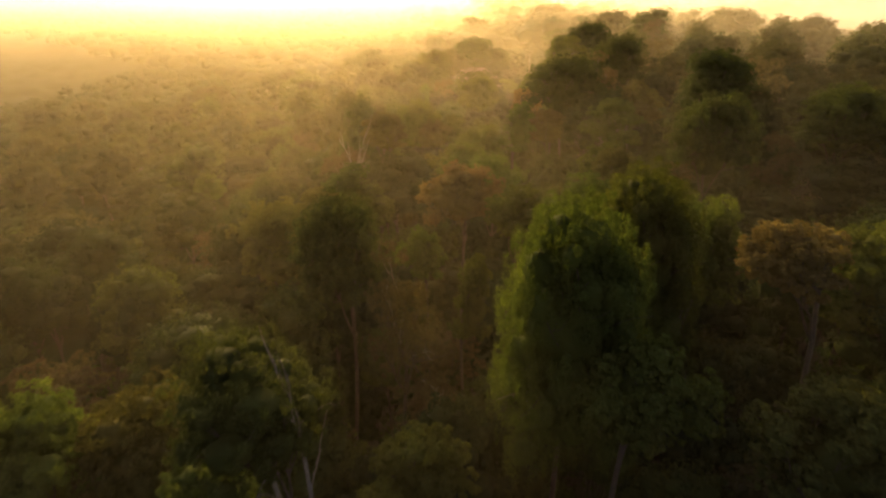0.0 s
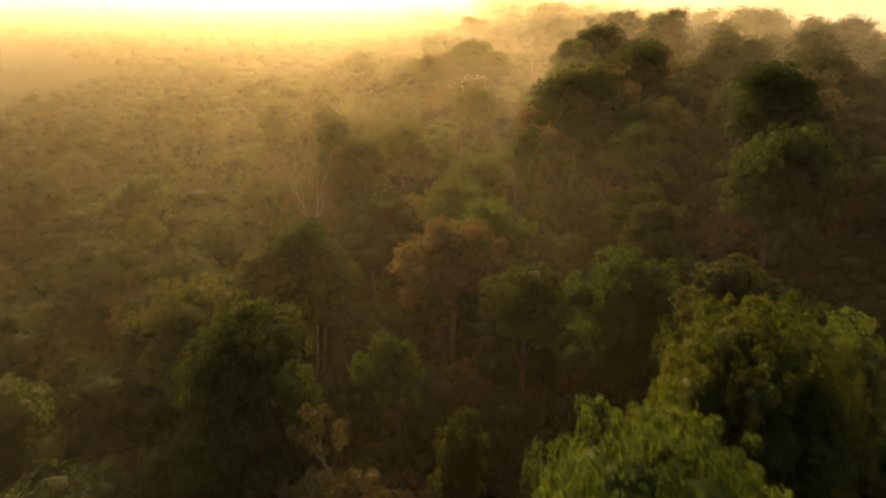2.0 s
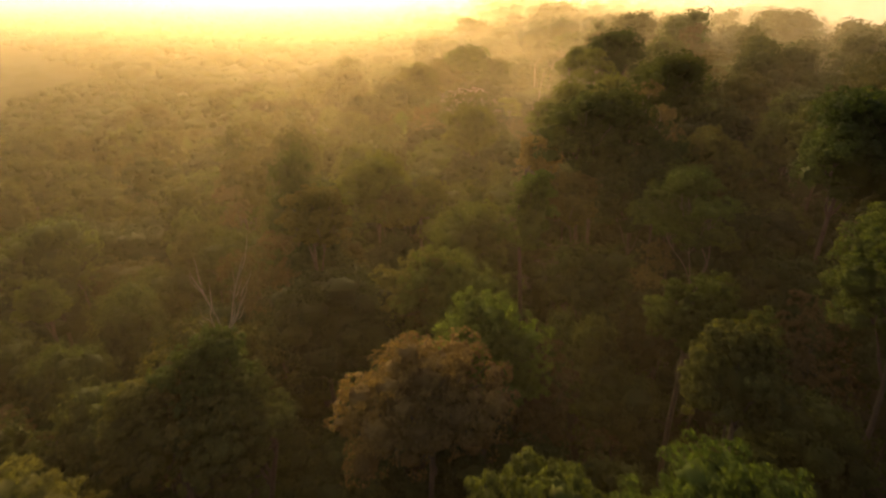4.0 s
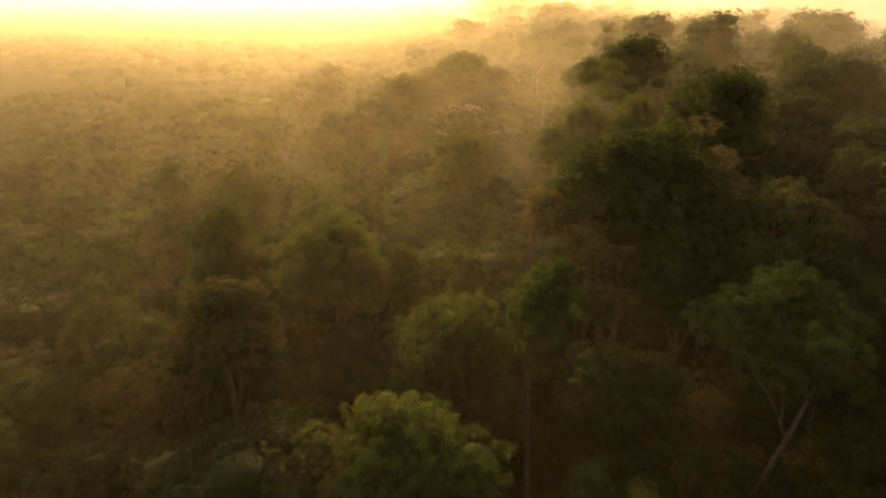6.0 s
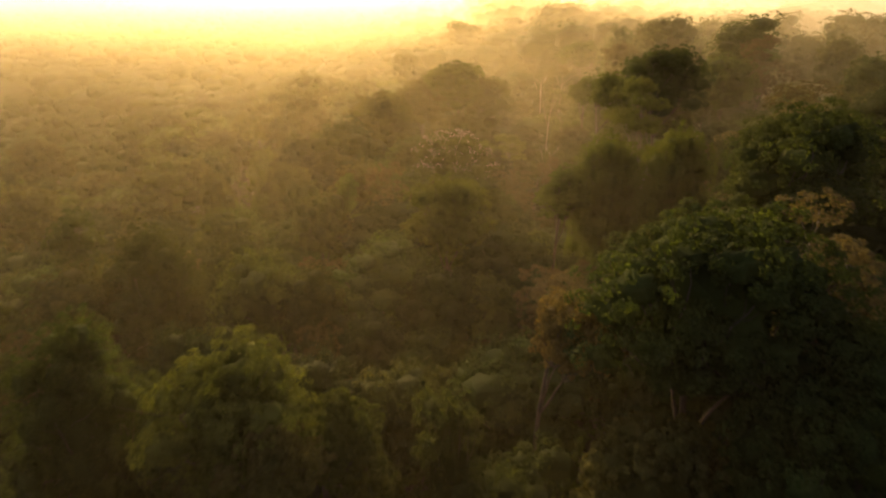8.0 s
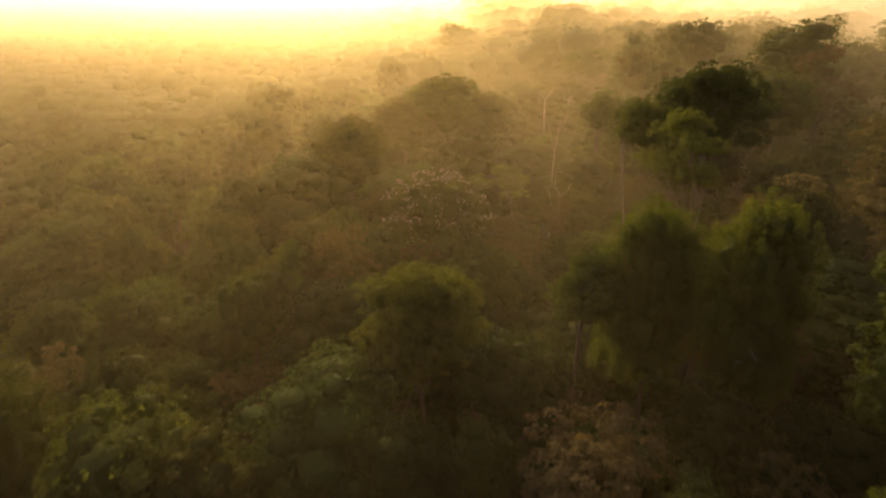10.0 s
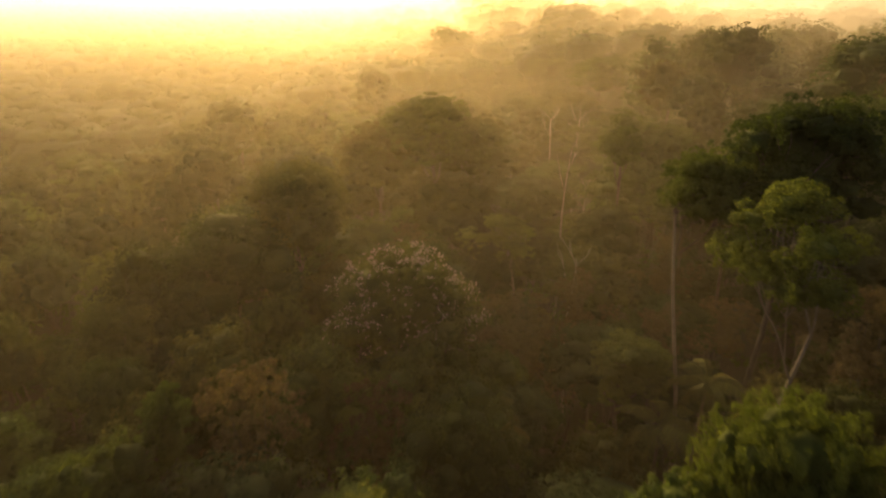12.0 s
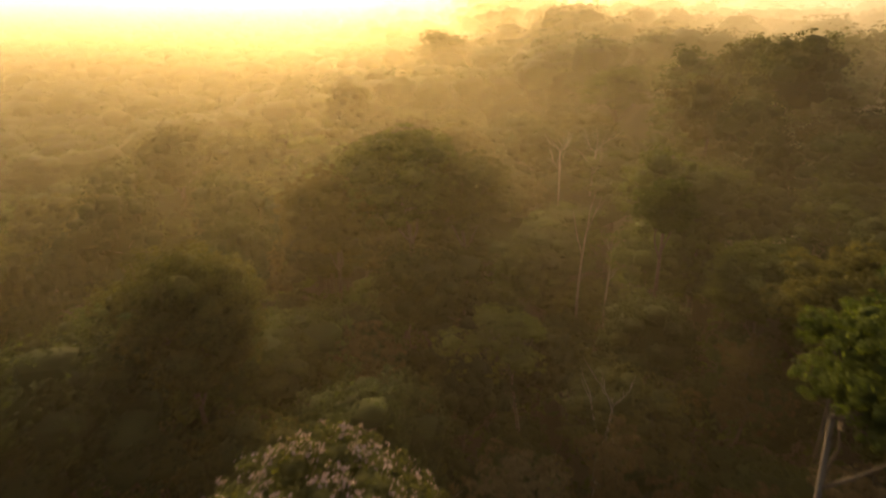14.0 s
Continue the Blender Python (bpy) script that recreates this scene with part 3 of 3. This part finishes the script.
rest = [(x, y, min(top, float(lift(x, y)) + 28.5), r) for _, x, y, top, r in found[680:]]

# younger trees under the crowns
low_spots = []
for _ in range(5000):
    y = fill_rng.uniform(12, 250)
    x = 4 + 0.08 * y + fill_rng.uniform(-1, 1) * min(0.6 * y + 14, 46)
    r = fill_rng.uniform(3.0, 4.4)
    if len(low_spots) < 240 and all((x - a) ** 2 + (y - b) ** 2 > ((r + c) * 0.8) ** 2 for a, b, c in low_spots):
        low_spots.append((x, y, r))
        placed[fill_rng.choice(["young_a", "young_b"])].append((x, y, canopy(x, y) - fill_rng.uniform(8.5, 12.5), r, fill_rng.uniform(0, 360)))

for number, (kind, spec) in enumerate(MODELS.items()):
    where = placed[kind]
    if not where:
        continue
    proto = tree(100 + number, name="distant_tree" if kind.startswith("dist") else "canopy_tree" if kind.startswith("fill") else "young_tree" if kind.startswith("young") else "rainforest_tree", **spec)
    tagged(proto, group="distant trees" if kind.startswith("dist") else "canopy trees" if kind.startswith("fill") else "young trees" if kind.startswith("young") else "standout trees")
    poses = []
    for x, y, top, r, turn in where:
        g = float(lift(x, y))
        poses.append(pose(x, y, g, 0, 0, turn) @ Matrix.Diagonal((r / spec["radius"], r / spec["radius"], (top - g) / spec["height"], 1)))
    for m in poses[1:]:
        copy_thing(proto, m)
    proto.matrix_basis = poses[0]


# dead trees and palms
dead = dead_tree(301, 40.6 - float(lift(-13, 84)), 2.0, "bare bleached dead tree standing over the canopy")
dead.matrix_basis = pose(-13.4, 84.0, float(lift(-13, 84)), 0, 0, 40)
stub = dead_tree(302, 26.5, 1.8, "small bare white dead tree among the crowns", 4)
stub.matrix_basis = pose(29.0, 205.0, float(lift(29, 205)), 0, 0, 10)
for seed, x, y, top, spread, forks, label in (
        (303, -7.0, 24.6, 42.6, 1.3, 3, "thin crooked pale snag beside a light green crown"),
        (304, 36.0, 260.5, 33.5, 2.4, 5, "slender bare pale tree in the hazy hollow"),
        (305, 33.0, 233.0, 31.0, 1.2, 3, "thin bare white trunk in the dark hollow"),
        (306, 35.5, 231.0, 28.5, 1.2, 3, "short bare white trunk in the dark hollow"),
        (307, 41.0, 262.0, 33.0, 2.6, 6, "bare pale tree with spread limbs in the haze")):
    g = float(lift(x, y))
    bare = dead_tree(seed, (top - g) / 0.95, spread, label, forks, "bleached" if y < 100 else "pale")
    bare.matrix_basis = pose(x, y, g, 0, 0, seed * 77)
PALMS = [(20.7, 34.0, 31.0), (23.0, 36.0, 29.0), (34.6, 183.0, 29.5), (31.5, 180.5, 27.5), (17.5, 181.5, 28.0)]
first_palm = palm(311, 26.0, "slender palm with arching fronds below the canopy")
tagged(first_palm, group="palms")
for x, y, top in PALMS[1:]:
    g = float(lift(x, y))
    copy_thing(first_palm, pose(x, y, g, 0, 0, x * 50) @ Matrix.Diagonal((1, 1, (top - g) / 26.0, 1)))
first_palm.matrix_basis = pose(*PALMS[0][:2], float(lift(*PALMS[0][:2])), 0, 0, 0)


# ---------------------------------------------------------------- far woods
def far_woods():
    global rng
    rng = np.random.default_rng(5)
    if rest:
        t = np.array(rest)
        k = 8
        c = np.repeat(t[:, :3] - np.array([0, 0, 0.55]) * t[:, 3:], k, 0)
        size = np.repeat(t[:, 3], k) * rng.uniform(0.36, 0.55, len(c))
        c = c + rng.normal(size=c.shape) * np.repeat(t[:, 3:], k, 0) * np.array([0.45, 0.45, 0.22])
        c[:, 2] = np.minimum(c[:, 2], np.repeat(t[:, 2], k) - 0.7 * size)
        v, f, _, _ = foliage(c, size, 0.7, 9, 9, 0.42, 0.25, 0.0, 3.0, True, False, True)
        tagged(new("side_woods", mesh_of("side_woods", v, f, LEAF["far"])), "hazy rainforest canopy beyond the nearer trees", "woods", kind="stuff")
    k = 8000
    d, a = 130 + 1500 * rng.random(k) ** 1.4, rng.uniform(-0.74, 0.74, k)
    x, y = 10 + d * np.sin(a) * 1.1, 190 + d * np.cos(a)
    r = rng.uniform(5, 9, k)
    c = np.stack([x, y, lift(x, y) + rng.uniform(25, 33, k) - r * 0.6], 1)
    v, f, _, _ = foliage(c, r, 0.7, 9, 8, 0.6, 0.25, 0.0, 7.0, True, False, True)
    tagged(new("far_woods", mesh_of("far_woods", v, f, LEAF["far"])), "far rainforest canopy fading into golden haze", "woods", kind="stuff")


far_woods()


def low_canopy():
    """The closed lower canopy to the sides and far ahead: one rolling sheet of treetops."""
    u, v = np.linspace(-1, 1, 260), np.linspace(0, 1, 260)
    sx = np.sign(u) * (np.abs(u) * 260 + np.abs(u) ** 3 * 900) + 8
    sy = -10 + v * 420 + v ** 3 * 1500
    x, y = np.meshgrid(sx, sy)
    bumps = 2.6 * np.sin(x * 0.61 + 1.7 * np.sin(y * 0.23)) * np.sin(y * 0.57 + 1.3 * np.sin(x * 0.19)) + 1.6 * np.sin(x * 0.23 + 2.0) * np.cos(y * 0.27)
    z = lift(x, y) + 16.5 + 5.5 * np.clip((y - 280) / 120, 0, 1) + bumps
    verts = np.stack([x, y, z], -1).reshape(-1, 3)
    i = np.arange(260 * 260).reshape(260, 260)
    f = np.stack([i[:-1, :-1], i[:-1, 1:], i[1:, 1:], i[1:, :-1]], -1).reshape(-1, 4)
    mid = verts[f].mean(1)
    f = f[(np.abs(mid[:, 0] - 8) > 56) | (mid[:, 1] > 250)]
    used, back = np.unique(f, return_inverse=True)
    tagged(new("low_canopy", mesh_of("low_canopy", verts[used], back.reshape(f.shape), LEAF["far"], True)), "closed lower canopy of the far forest", "woods", kind="stuff")


low_canopy()


# ---------------------------------------------------------------- undergrowth
def undergrowth():
    global rng
    rng = np.random.default_rng(9)
    k = 2600
    y = rng.uniform(8, 260, k)
    x = rng.uniform(-1, 1, k) * np.minimum(0.72 * y + 25, 70) + 8
    r = rng.uniform(1.2, 3.0, k)
    q = 18
    d = unit(rng.normal(size=(k, q, 3)) + np.array([0, 0, 0.5]))
    d[..., 2] = np.abs(d[..., 2])
    c = np.stack([x, y, lift(x, y) + rng.uniform(0.5, 11, k)], 1)
    pts = c[:, None] + d * r[:, None, None] * rng.uniform(0.6, 1.1, (k, q, 1))
    v, f = leaves(pts.reshape(-1, 3), unit(d + rng.normal(size=d.shape) * 0.5).reshape(-1, 3), 1.0, 0.6)
    tagged(new("undergrowth", mesh_of("undergrowth", v, f, LEAF["deep"])), "dark green shrubs and saplings under the canopy", "undergrowth", kind="stuff")


undergrowth()
